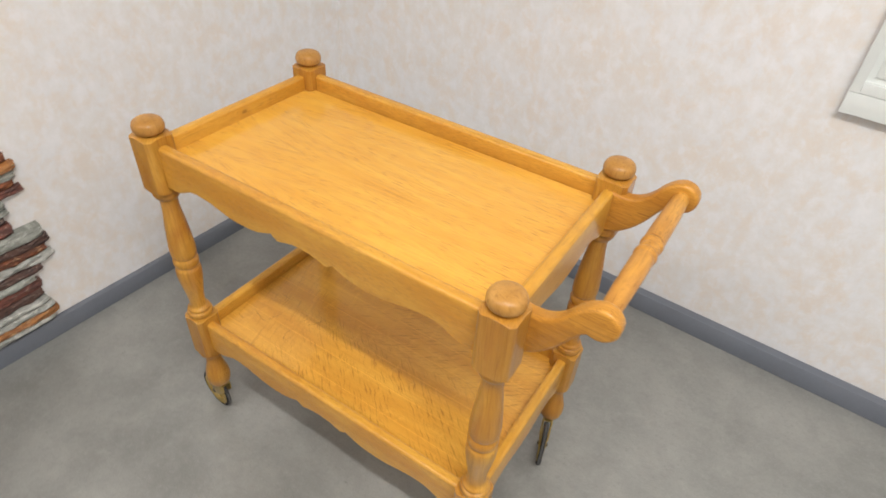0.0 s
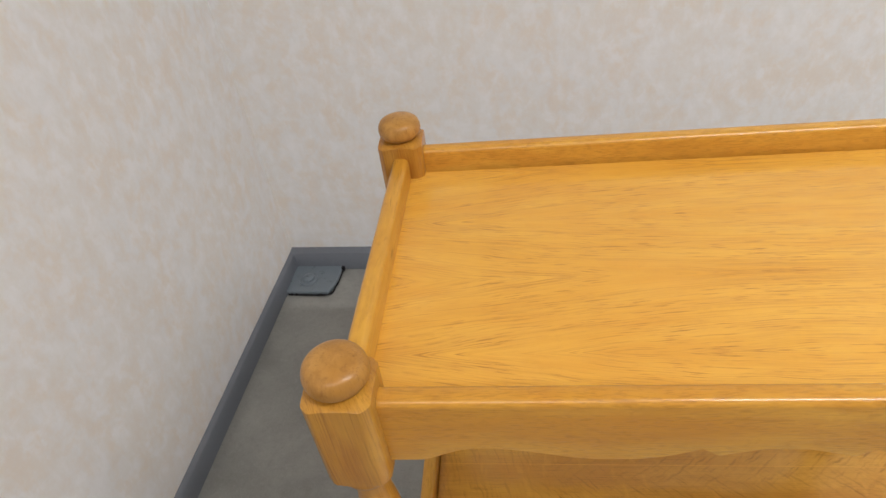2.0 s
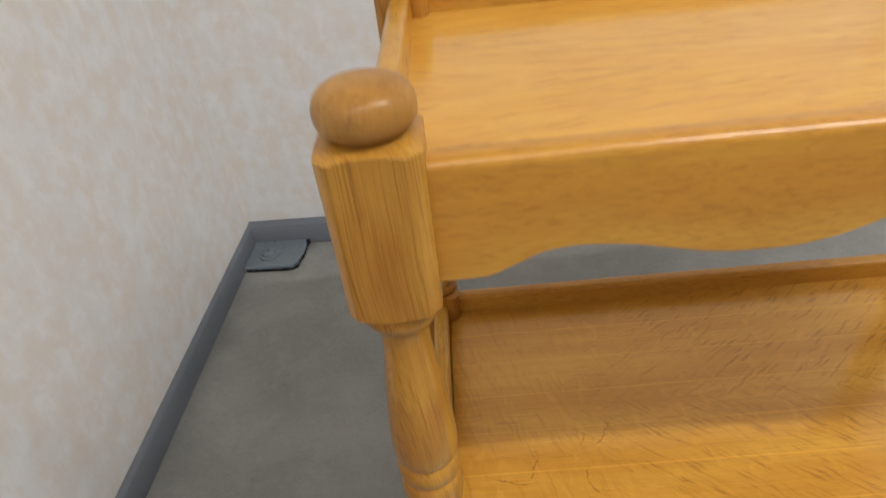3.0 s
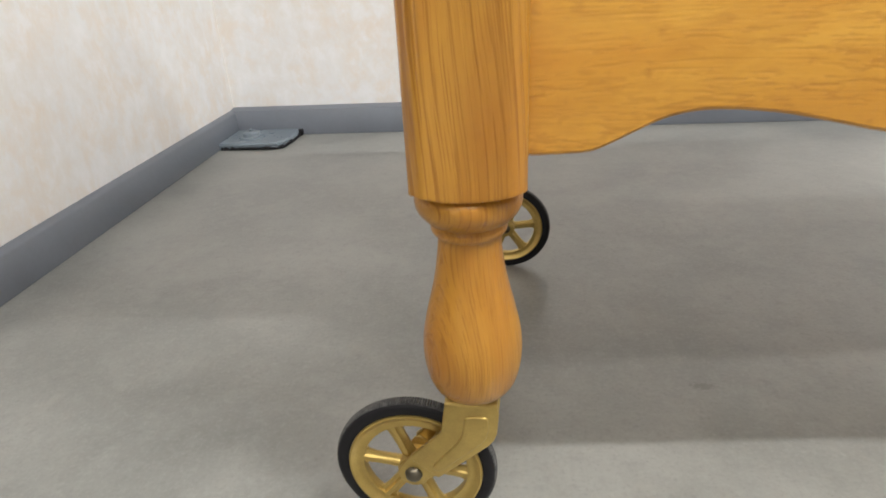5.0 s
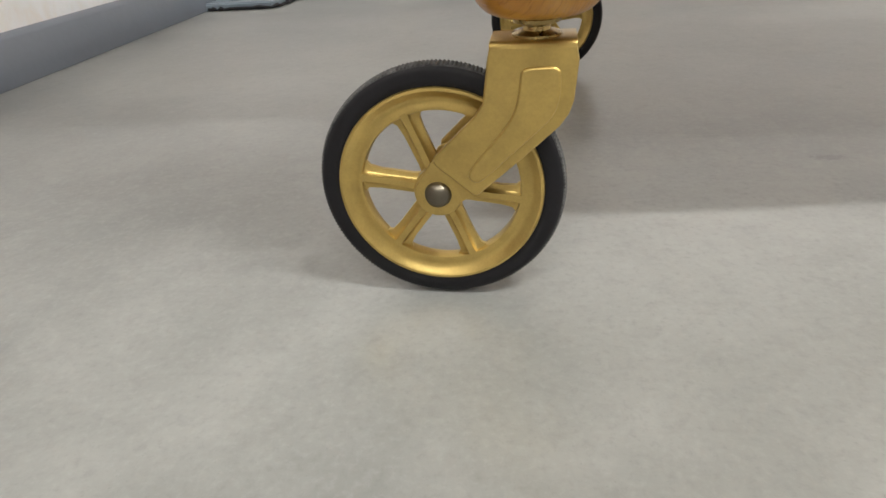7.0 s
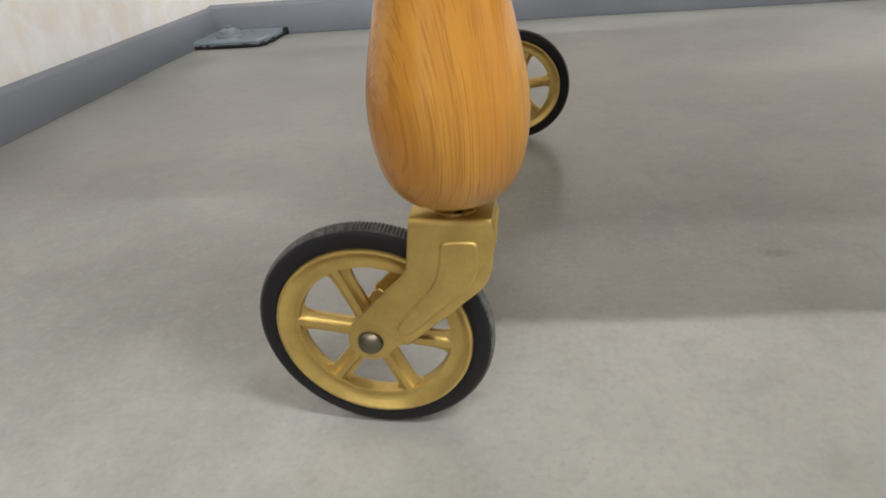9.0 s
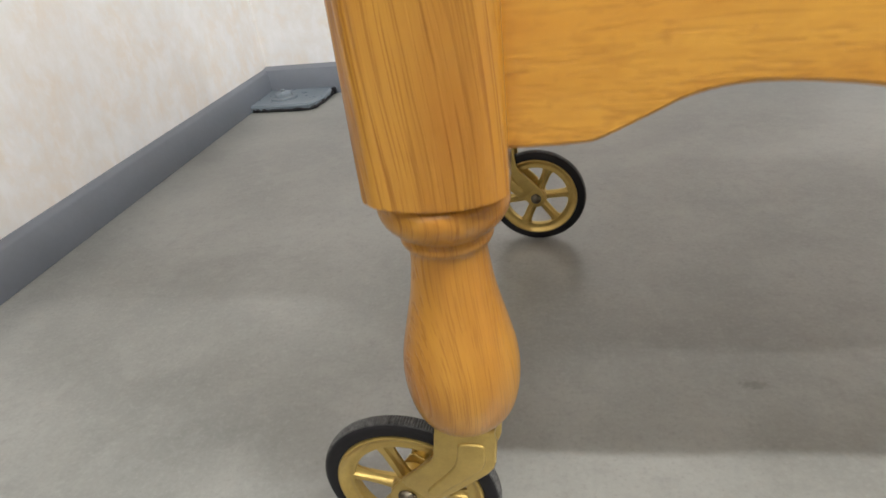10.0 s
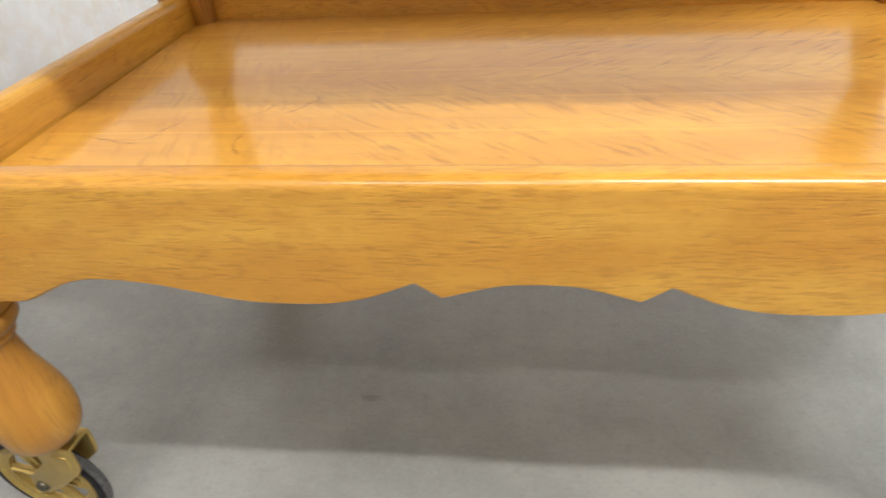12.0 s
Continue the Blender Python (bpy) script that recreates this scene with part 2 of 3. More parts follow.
def make_floor():
    m, nt, b = nodes_of("cement_look_vinyl")
    w = Net(nt)
    cloud = w.noise(w.coords(), 4.2, 5, 0.55, 0.3)
    patch = w.noise(w.coords(), 15.0, 5, 0.6, 0.3)
    grain = w.noise(w.coords(), 300.0, 3, 0.65)
    speck = w.noise(w.coords(), 800.0, 2, 0.6)
    mott = w.noise(w.coords(), 85.0, 4, 0.65, 0.3)
    col = w.mix(w.span(cloud, 0.32, 0.68), rgb(0.180, 0.181, 0.171), rgb(0.280, 0.279, 0.260))
    col = w.mix(w.times(w.span(patch, 0.50, 0.70), 0.42), col, rgb(0.325, 0.322, 0.300))
    col = w.mix(w.times(w.span(patch, 0.47, 0.30), 0.30), col, rgb(0.150, 0.149, 0.140))
    col = w.mix(w.times(w.span(mott, 0.52, 0.70), 0.24), col, rgb(0.33, 0.329, 0.312))
    col = w.mix(w.times(w.span(mott, 0.46, 0.30), 0.26), col, rgb(0.135, 0.134, 0.128))
    col = w.mix(w.times(w.span(grain, 0.52, 0.74), 0.28), col, rgb(0.34, 0.338, 0.325))
    col = w.mix(w.times(w.span(grain, 0.46, 0.28), 0.28), col, rgb(0.125, 0.124, 0.120))
    col = w.mix(w.times(w.span(speck, 0.66, 0.74), 0.2), col, rgb(0.08, 0.08, 0.08))
    # a few dark scuffs
    for x, y, size in ((0.175, 0.129, 0.012), (0.33, 0.02, 0.005)):
        spot = ROOM.inverted() @ Vector((x, y, 0))
        scuff = w.node("ShaderNodeMapping", {"Vector": w.coords(), "Location": (-spot.x, -spot.y * 2.2, 0), "Scale": (1, 2.2, 1)}).outputs[0]
        near = w.node("ShaderNodeVectorMath", {0: scuff}, operation="LENGTH").outputs["Value"]
        ragged = w.plus(near, w.times(w.span(grain, 0.3, 0.7, -1, 1), 0.35 * size))
        col = w.mix(w.times(w.span(ragged, size, 0.4 * size), 0.38), col, rgb(0.075, 0.07, 0.065))
    w.put(b.inputs["Base Color"], col)
    w.put(b.inputs["Roughness"], w.span(patch, 0.3, 0.7, 0.29, 0.37))
    b.inputs["Specular IOR Level"].default_value = 0.9
    w.put(b.inputs["Normal"], w.bump(w.plus(grain, speck), 0.05, 0.0005))
    return m


def plain(name, col, rough, metal=0.0, vary=0.12, scale=40.0, bump=0.05, dist=0.0005, dark=None):
    """A painted, moulded or metal surface with soft mottling."""
    m, nt, b = nodes_of(name)
    w = Net(nt)
    n = w.noise(w.coords(vary=9.0), scale, 4, 0.6)
    f = w.noise(w.coords(vary=9.0), scale * 9, 3, 0.6)
    low = dark or tuple(c * (1 - 2 * vary) for c in col)
    c = w.mix(w.span(w.plus(w.times(n, 0.7), w.times(f, 0.3)), 0.35, 0.65), rgb(*low), rgb(*col))
    w.put(b.inputs["Base Color"], c)
    w.put(b.inputs["Roughness"], w.span(n, 0.3, 0.7, rough * 0.85, rough * 1.15))
    b.inputs["Metallic"].default_value = metal
    w.put(b.inputs["Normal"], w.bump(f, bump, dist))
    return m


WALLPAPER = make_wallpaper()
FLOOR = make_floor()
CEILING = plain("ceiling_paint", (0.78, 0.77, 0.75), 0.8, vary=0.02)
SKIRT = plain("grey_soft_skirting", (0.152, 0.167, 0.198), 0.42, vary=0.06, scale=14)
RUBBER = plain("black_rubber", (0.012, 0.011, 0.013), 0.6, vary=0.2, scale=90)
RUBBER.node_tree.nodes["Principled BSDF"].inputs["Specular IOR Level"].default_value = 0.28
BRASS = plain("brass_paint", (0.57, 0.405, 0.128), 0.35, metal=0.75, vary=0.10, scale=120, bump=0.04, dist=0.0002)
NUT = plain("dull_brass_nut", (0.48, 0.34, 0.13), 0.28, metal=0.9, vary=0.2, scale=160)
DUSTY = plain("dusty_rubber", (0.13, 0.127, 0.122), 0.85, vary=0.2, scale=420, bump=0.3, dist=0.0004, dark=(0.018, 0.017, 0.018))
RIVET = plain("steel_rivet", (0.17, 0.15, 0.115), 0.38, metal=1.0, vary=0.1, scale=200)
PLATE = plain("blue_grey_plate", (0.158, 0.190, 0.222), 0.30, vary=0.05, scale=60, bump=0.05)
WHITE = plain("white_paint", (0.80, 0.83, 0.81), 0.4, vary=0.02, scale=10)


def stone(name, main, second, vein):
    """Split stone: two body colours in long patches, pale or dark veins and rough relief."""
    m, nt, b = nodes_of("stone_" + name)
    w = Net(nt)
    body = w.noise(w.coords((1, 14, 40), vary=9.0), 2.2, 4, 0.6, 0.4)
    crust = w.noise(w.coords((1, 30, 70), vary=9.0), 2.0, 4, 0.65, 0.3)
    grit = w.noise(w.coords(vary=9.0), 420.0, 3, 0.6)
    col = w.mix(w.span(body, 0.42, 0.58), rgb(*main), rgb(*second))
    col = w.mix(w.times(w.span(crust, 0.56, 0.64), 0.8), col, rgb(*vein))
    col = w.mix(w.times(w.span(grit, 0.5, 0.3), 0.4), col, rgb(*[0.35 * c for c in second]))
    w.put(b.inputs["Base Color"], col)
    w.put(b.inputs["Roughness"], w.span(crust, 0.3, 0.7, 0.42, 0.75))
    w.put(b.inputs["Normal"], w.bump(w.plus(w.plus(crust, body), w.times(grit, 0.4)), 0.8, 0.004))
    return m


STONES = [stone("grey", (0.40, 0.41, 0.37), (0.24, 0.25, 0.22), (0.60, 0.61, 0.57)), stone("rust", (0.30, 0.095, 0.035), (0.12, 0.04, 0.022), (0.50, 0.30, 0.16)),
          stone("umber", (0.13, 0.065, 0.05), (0.055, 0.032, 0.03), (0.30, 0.22, 0.18)), stone("orange", (0.48, 0.21, 0.06), (0.28, 0.11, 0.035), (0.60, 0.42, 0.25)),
          stone("pale", (0.58, 0.58, 0.54), (0.34, 0.35, 0.32), (0.72, 0.72, 0.68)), stone("red", (0.24, 0.085, 0.06), (0.11, 0.045, 0.038), (0.38, 0.25, 0.2))]

# ---- mesh helpers ----


def link(name, bm, material, parent=None, label="", sharp=35.0):
    """One mesh object out of a bmesh, smooth but for its sharp edges."""
    bmesh.ops.recalc_face_normals(bm, faces=bm.faces)
    for f in bm.faces:
        f.smooth = True
    for e in bm.edges:
        e.smooth = len(e.link_faces) == 2 and e.calc_face_angle(0.0) < radians(sharp)
    me = bpy.data.meshes.new(name)
    bm.to_mesh(me)
    bm.free()
    me.materials.append(material)
    ob = new(name, me)
    if parent is not None:
        ob.parent = parent
    if label:
        tagged(ob, label)
    return ob


part = link


def loft(bm, rings, closed=True, caps=True):
    """Bridges rings of equal length into a skin."""
    rows = [[bm.verts.new(p) for p in ring] for ring in rings]
    n = len(rows[0])
    for a, b in zip(rows, rows[1:]):
        for i in range(n if closed else n - 1):
            j = (i + 1) % n
            bm.faces.new((a[i], a[j], b[j], b[i]))
    if caps:
        bm.faces.new(rows[0])
        bm.faces.new(rows[-1])
    return rows


def lathe(profile, segments=40, axis="z", at=(0, 0, 0), bm=None):
    """Turns (radius, height) pairs round an axis."""
    bm = bm or bmesh.new()
    x0, y0, z0 = at
    rings = []
    for r, h in profile:
        ring = []
        for k in range(segments):
            a = math.tau * k / segments
            c, s = r * math.cos(a), r * math.sin(a)
            ring.append({"z": (x0 + c, y0 + s, z0 + h), "y": (x0 + c, y0 + h, z0 + s), "x": (x0 + h, y0 + c, z0 + s)}[axis])
        rings.append(ring)
    loft(bm, rings)
    return bm


def smooth_line(points, steps=6):
    """A Catmull-Rom curve through points of any dimension."""
    p = [points[0], *points, points[-1]]
    out = []
    for i in range(1, len(p) - 2):
        for k in range(steps):
            t = k / steps
            out.append(tuple(0.5 * (2 * b + (c - a) * t + (2 * a - 5 * b + 4 * c - d) * t * t + (3 * b - a - 3 * c + d) * t ** 3)
                             for a, b, c, d in zip(p[i - 1], p[i], p[i + 1], p[i + 2])))
    out.append(tuple(points[-1]))
    return out


def box(x0, x1, y0, y1, z0, z1, bevel=0.0, bm=None):
    bm = bm or bmesh.new()
    made = bmesh.ops.create_cube(bm, size=1, matrix=Matrix.LocRotScale(
        ((x0 + x1) / 2, (y0 + y1) / 2, (z0 + z1) / 2), None, (x1 - x0, y1 - y0, z1 - z0)))
    if bevel:
        edges = {e for v in made["verts"] for e in v.link_edges}
        bmesh.ops.bevel(bm, geom=list(edges), offset=bevel, segments=2, affect="EDGES", profile=0.6)
    return bm


def slab(outline, y0, y1, r, steps=4, bm=None):
    """A board cut to an outline in x and z, with rounded edges on both faces."""
    bm = bm or bmesh.new()
    n = len(outline)
    pts = [Vector(p) for p in outline]
    area = sum(a.x * b.y - b.x * a.y for a, b in zip(pts, pts[1:] + pts[:1]))
    side = 1 if area > 0 else -1
    normal = []
    for i in range(n):
        d = (pts[(i + 1) % n] - pts[i - 1]).normalized()
        normal.append(Vector((d.y, -d.x)) * side)
    layers = []
    for k in range(steps + 1):
        a = math.pi / 2 * k / steps
        layers.append((y0 + r * (1 - math.sin(a)), r * (1 - math.cos(a))))
    layers = layers[::-1] + [(y0 + y1 - y, inset) for y, inset in layers]
    layers.sort()
    loft(bm, [[(p.x - q.x * ins, y, p.y - q.y * ins) for p, q in zip(pts, normal)] for y, ins in layers])
    return bm


# ---- the room ----
LONG, DEEP, HIGH = 4.6, 5.4, 2.75


def setting(name, bm, material, label, category, place=ROOM):
    ob = link(name, bm, material)
    ob.matrix_world = place
    return tagged(ob, label, category, kind="structure")


setting("floor", box(-0.1, LONG + 0.1, -DEEP - 0.1, 0.1, -0.08, 0), FLOOR, "grey mottled cement-look vinyl floor with a soft sheen", "floor",
        ROOM)
setting("wall_left", box(-0.1, 0, -DEEP - 0.05, 0.05, 0, HIGH), WALLPAPER, "pale cream and peach mottled wallpaper wall", "wall")
setting("wall_back", box(-0.05, LONG + 0.05, 0, 0.09, 0, HIGH), WALLPAPER, "pale cream and grey mottled wallpaper wall", "wall")
setting("wall_right", box(LONG, LONG + 0.1, -DEEP, 0.1, 0, HIGH), WALLPAPER, "plain pale wallpaper wall closing the room", "wall")
setting("wall_front", box(-0.1, LONG + 0.1, -DEEP - 0.1, -DEEP, 0, HIGH), WALLPAPER, "plain pale wallpaper wall closing the room", "wall")
setting("ceiling", box(-0.1, LONG + 0.1, -DEEP - 0.1, 0.1, HIGH, HIGH + 0.1), CEILING, "plain white ceiling", "ceiling")

SKIRT_HIGH = 0.0515


def skirting_profile(d, lean, h=SKIRT_HIGH):
    """A trunking-like skirting: face leaning back a little, narrow top sloping up to the wall."""
    return [(0.0003, 0.0005), (d, 0.0005), (d, 0.012), (d - lean, h - 0.0060), (d - lean - 0.0020, h - 0.0036), (0.0035, h), (0.0003, h)]


bm = bmesh.new()
loft(bm, [[(u, -d, z) for d, z in skirting_profile(0.033, 0.0095)] for u in (0.0003, 1.2, LONG)])
setting("baseboard_back", bm, SKIRT, "dark grey vinyl skirting along the wall", "skirting")
bm = bmesh.new()
loft(bm, [[(d, v, z) for d, z in skirting_profile(0.016, 0.0045, 0.0490)] for v in (-0.020, -1.2, -DEEP)])
setting("baseboard_left", bm, SKIRT, "dark grey vinyl skirting along the wall", "skirting")

# ---- things on the walls and in the corner ----


def stone_cladding():
    """Split-face stone strips on the left wall, their ends stepped."""
    base = new("stone_cladding")
    base.matrix_world = ROOM @ pose(0, 0, -0.006)
    tagged(base, "split-face stone strip cladding in grey, rust and brown", "stone cladding")
    rng = random.Random(4)
    rows = [(0.064, 0.078, 0.078, 4), (0.0795, 0.098, 0.066, 3), (0.100, 0.116, 0.070, 4), (0.1175, 0.131, 0.078, 4), (0.133, 0.157, 0.079, 2), (0.159, 0.186, 0.074, 5),
            (0.188, 0.203, 0.083, 0), (0.2045, 0.222, 0.060, 2), (0.224, 0.246, 0.024, 4), (0.248, 0.267, 0.034, 1), (0.2685, 0.290, 0.022, 2), (0.292, 0.323, 0.030, 0),
            (0.325, 0.351, 0.081, 5), (0.353, 0.366, 0.086, 2), (0.3675, 0.380, 0.072, 0), (0.382, 0.405, 0.076, 0), (0.407, 0.424, 0.028, 5), (0.4255, 0.441, 0.040, 1),
            (0.443, 0.463, 0.030, 0), (0.465, 0.480, 0.024, 3), (0.4815, 0.500, 0.033, 1)]
    for z0, z1, tip, kind in rows:
        start, end = -0.9645 - tip, -1.64
        cut = start - rng.uniform(0.10, 0.34)
        for a, b, k in ((start, cut, kind), (cut - 0.002, end, rng.randrange(6))):
            deep = rng.uniform(0.012, 0.027)
            bm = bmesh.new()
            rings = []
            n = max(12, int(abs(a - b) / 0.011))
            ragged = rng.uniform(0, 9)
            for i in range(n + 1):
                v = a + (b - a) * i / n
                end_cut = 0.006 if i in (0, n) else 0.0015 if i in (1, n - 1) else 0.0
                ring = []
                for q in range(7):
                    f = q / 6
                    z = z0 + f * (z1 - z0)
                    d = deep * (0.72 + 0.28 * math.sin(math.pi * (0.15 + 0.7 * f)))
                    d += noise.noise(Vector((v * 34, z * 120, k * 3.1 + ragged))) * 0.005 + noise.noise(Vector((v * 110, z * 260, ragged))) * 0.002
                    lift = noise.noise(Vector((v * 22, z * 40, ragged))) * 0.0016
                    lean = noise.noise(Vector((z * 160, ragged, 2))) * 0.005 if i == 0 else 0
                    ring.append((max(0.002, d - end_cut), v + lean, z + lift))
                ring = [(0.001, v, z0)] + ring + [(0.001, v, z1)]
                rings.append(ring)
            loft(bm, rings)
            part("stone", bm, STONES[k], base, sharp=24)
    return base


def corner_plate():
    """A low blue-grey plate with a stepped boss, set in the corner on the floor."""
    base = new("corner_floor_plate")
    base.matrix_world = ROOM @ pose(0.004, -0.021, 0)
    tagged(base, "blue-grey plate with a round boss on the floor", "floor plate")
    u0, u1, v0, v1 = 0.0125, 0.139, -0.112, -0.010
    out = [(u0, v1), (u1, v1), (u1, -0.064), (u1 - 0.003, -0.080), (u1 - 0.015, v0), (u0, v0)]
    bm = bmesh.new()
    loft(bm, [[(u - s * (1 if u > 0.05 else 0), v + s * (1 if v < -0.05 else 0), z) for u, v in out] for s, z in ((0, 0.0005), (0, 0.009), (0.0025, 0.012))])
    part("plate", bm, PLATE, base, sharp=25)
    part("boss", lathe([(0.025, 0.012), (0.024, 0.0150), (0.0170, 0.0160), (0.0155, 0.0205), (0.012, 0.0230), (0.004, 0.0243)], 28, at=(0.060, -0.066, 0)), PLATE, base)
    part("screw", lathe([(0.004, 0.0243), (0.004, 0.027), (0.002, 0.0282)], 14, at=(0.060, -0.066, 0)), PLATE, base)
    # added bead that draws the dark ragged line round the plate's front and right
    edge = smooth_line([(u0 + 0.004, v0 - 0.001), (0.045, v0 - 0.002), (u1 - 0.015, v0 - 0.001), (u1 - 0.003, -0.082), (u1, -0.064), (u1 + 0.001, v1 - 0.004)], 7)
    rings = []
    for k, (u, v) in enumerate(edge):
        fat = 0.0024 + 0.0026 * noise.noise(Vector((k * 0.9, 3, 1)))
        side = Vector(edge[min(k + 1, len(edge) - 1)]) - Vector(edge[max(k - 1, 0)])
        side = Vector((side.y, -side.x)).normalized()
        rings.append([(u + side.x * fat * math.cos(a), v + side.y * fat * math.cos(a), 0.0008 + fat * (1 + math.sin(a))) for a in [math.tau * q / 8 for q in range(8)]])
    bm = bmesh.new()
    loft(bm, rings)
    part("sealant", bm, RUBBER, base, "dark ragged bead along the plate's edge")
    part("clip", box(0.136, 0.145, -0.022, -0.010, 0.0005, 0.012, 0.002), RUBBER, base)
    return base


def wall_panel():
    """A white framed board with a recessed field, hung on the back wall."""
    base = new("panelled_board")
    base.matrix_world = ROOM @ pose(1.355, 0, 0.680)
    tagged(base, "white painted framed board with a recessed field on the wall", "wall panel")
    wide, high, d = 0.60, 1.10, 0.022
    rail, inner, stile = 0.043, 0.0645, 0.018
    for z in (0, high - rail):
        part("rail", box(0, wide, -d, -0.001, z, z + rail, 0.0020), WHITE, base)
    for x in (0, wide - stile):
        part("stile", box(x, x + stile, -d, -0.001, rail + 0.0003, high - rail - 0.0003, 0.0010), WHITE, base)
    for z in (rail + 0.0008, high - inner):
        part("inner_rail", box(stile + 0.0002, wide - stile - 0.0002, -d + 0.0003, -0.001, z, z + inner - rail - 0.0008, 0.0010), WHITE, base)
    part("field", box(stile + 0.0003, wide - stile - 0.0003, -0.012, -0.002, inner + 0.0003, high - inner - 0.0003), WHITE, base)
    a, b, c, e = stile + 0.012, stile + 0.024, inner + 0.012, inner + 0.024
    for x0, x1, z0, z1 in ((a, b, c, high - c), (wide - b, wide - a, c, high - c), (b, wide - b, c, e), (b, wide - b, high - e, high - c)):
        part("moulding", box(x0, x1, -0.016, -0.0115, z0, z1, 0.0022), WHITE, base)
    return base


stone_cladding()
corner_plate()
wall_panel()

# ---- the tea trolley ----
LENGTH, WIDTH = 0.62, 0.345
RAIL_TOP_LOW, RAIL_TOP_HIGH = 0.3030, 0.691
RAIL_THICK = 0.018

trolley = new("tea_trolley")
tagged(trolley, "honey-coloured oak tea trolley with two trays on brass casters", "tea trolley")

TURNED = [(0.009, 0.1066), (0.0140, 0.1072), (0.0180, 0.1098), (0.0216, 0.1158), (0.0237, 0.1255), (0.0242, 0.135), (0.0232, 0.145), (0.0200, 0.159), (0.0167, 0.173),
          (0.0147, 0.187), (0.0146, 0.1935), (0.0165, 0.1955), (0.0173, 0.198), (0.0163, 0.2005), (0.0185, 0.2015), (0.0225, 0.206),
          (0.0238, 0.2105), (0.0232, 0.2142), (0.0205, 0.2163)]
TURNED_MID = [(0.0200, 0.3172), (0.0225, 0.3195), (0.0234, 0.3240), (0.0224, 0.3290), (0.0192, 0.3310), (0.0206, 0.3342), (0.0196, 0.3374), (0.0165, 0.3405),
              (0.0145, 0.3455), (0.0142, 0.354), (0.0155, 0.370), (0.0185, 0.390), (0.0212, 0.408), (0.0224, 0.423), (0.0216, 0.436), (0.0185, 0.4405),
              (0.0212, 0.4445), (0.0224, 0.451), (0.0212, 0.4575), (0.0185, 0.4615), (0.0216, 0.466), (0.0224, 0.479), (0.0214, 0.498), (0.0182, 0.534),
              (0.0150, 0.562), (0.0142, 0.577), (0.0153, 0.5875), (0.0188, 0.5910), (0.0216, 0.5965), (0.0222, 0.6010), (0.0208, 0.6060)]
KNOB = [(0.0165, 0.7050), (0.0166, 0.7068), (0.0198, 0.7082), (0.0230, 0.7118), (0.0239, 0.7162), (0.0234, 0.7210), (0.0208, 0.7260), (0.0150, 0.7294), (0.0075, 0.7310), (0.001, 0.7314)]
BLOCKS = ((0.2165, 0.3170), (0.6065, 0.7055))


def corner_post(x, y):
    """A post that is turned between two square blocks, with shoulders where the lathe met the square."""
    segments, chamfer = 88, 0.0062

    def square(a, half):
        c, s = abs(math.cos(a)), abs(math.sin(a))
        d = (half * math.sqrt(2) - chamfer * 0.7071) / max(1e-6, (c + s) * 0.7071)
        return min(half / max(c, s), d)

    def block(z0, z1, low, high):
        corner = 0.0348
        cut = [k / 7 for k in range(8)]
        steps = [(low + (corner - low) * f ** 0.75, z0 + 0.0056 * f ** 1.3) for f in cut]
        steps += [(0.06, z0 + f * (z1 - z0)) for f in (0.12, 0.3, 0.5, 0.7, 0.88)]
        steps += [(high + (corner - high) * f ** 0.75, z1 - 0.0056 * f ** 1.3) for f in cut[::-1]]
        return steps

    low_turn = smooth_line(TURNED, 3)
    mid_turn = smooth_line(TURNED_MID, 3)
    profile = low_turn + block(*BLOCKS[0], 0.0207, 0.0195) + mid_turn + block(*BLOCKS[1], 0.0209, 0.0172)
    rings = []
    for r, z in profile:
        ring = []
        for k in range(segments):
            a = math.tau * (k + 0.5) / segments
            q = min(r, square(a, 0.0242 if z < 0.35 else 0.0248))
            ring.append((q * math.cos(a), q * math.sin(a), z))
        rings.append(ring)
    bm = bmesh.new()
    loft(bm, rings)
    post = part("corner_post", bm, WOOD_Z, trolley, sharp=28)
    post.location = (x, y, 0)
    part("finial", lathe(smooth_line(KNOB, 4), 48), WOOD_KNOB, post, "rounded wooden knob, duller brown")
    return post


first_post = corner_post(0, 0)
for x, y in ((LENGTH, 0), (0, WIDTH), (LENGTH, WIDTH)):
    copy_thing(first_post, pose(x, y, 0))

SCALLOP = [(0.0, 0.0), (0.025, 0.0), (0.046, 0.0003), (0.054, 0.002), (0.067, 0.0080), (0.080, 0.0137), (0.097, 0.0160), (0.121, 0.0140), (0.140, 0.0102),
           (0.165, 0.0046), (0.185, 0.0030), (0.210, 0.0036), (0.228, 0.0072), (0.240, 0.0117), (0.2525, 0.0172)]
TONGUE = [(0.2645, 0.0088), (0.2665, 0.0090), (0.277, 0.0122), (0.293, 0.0164), (0.310, 0.0174)]


def rail_section(bottom, top):
    """Points (across, z) of a rail: rounded on top, eased below."""
    h, r, e = RAIL_THICK / 2, 0.006, 0.0015
    pts = [(-h, bottom + e), (-h + e, bottom), (h - e, bottom), (h, bottom + e)]
    for k in range(6):
        a = math.pi / 2 * k / 5
        pts.append((h - r + r * math.cos(a), top - r + r * math.sin(a)))
    for k in range(6):
        a = math.pi / 2 + math.pi / 2 * k / 5
        pts.append((-h + r + r * math.cos(a), top - r + r * math.sin(a)))
    return pts


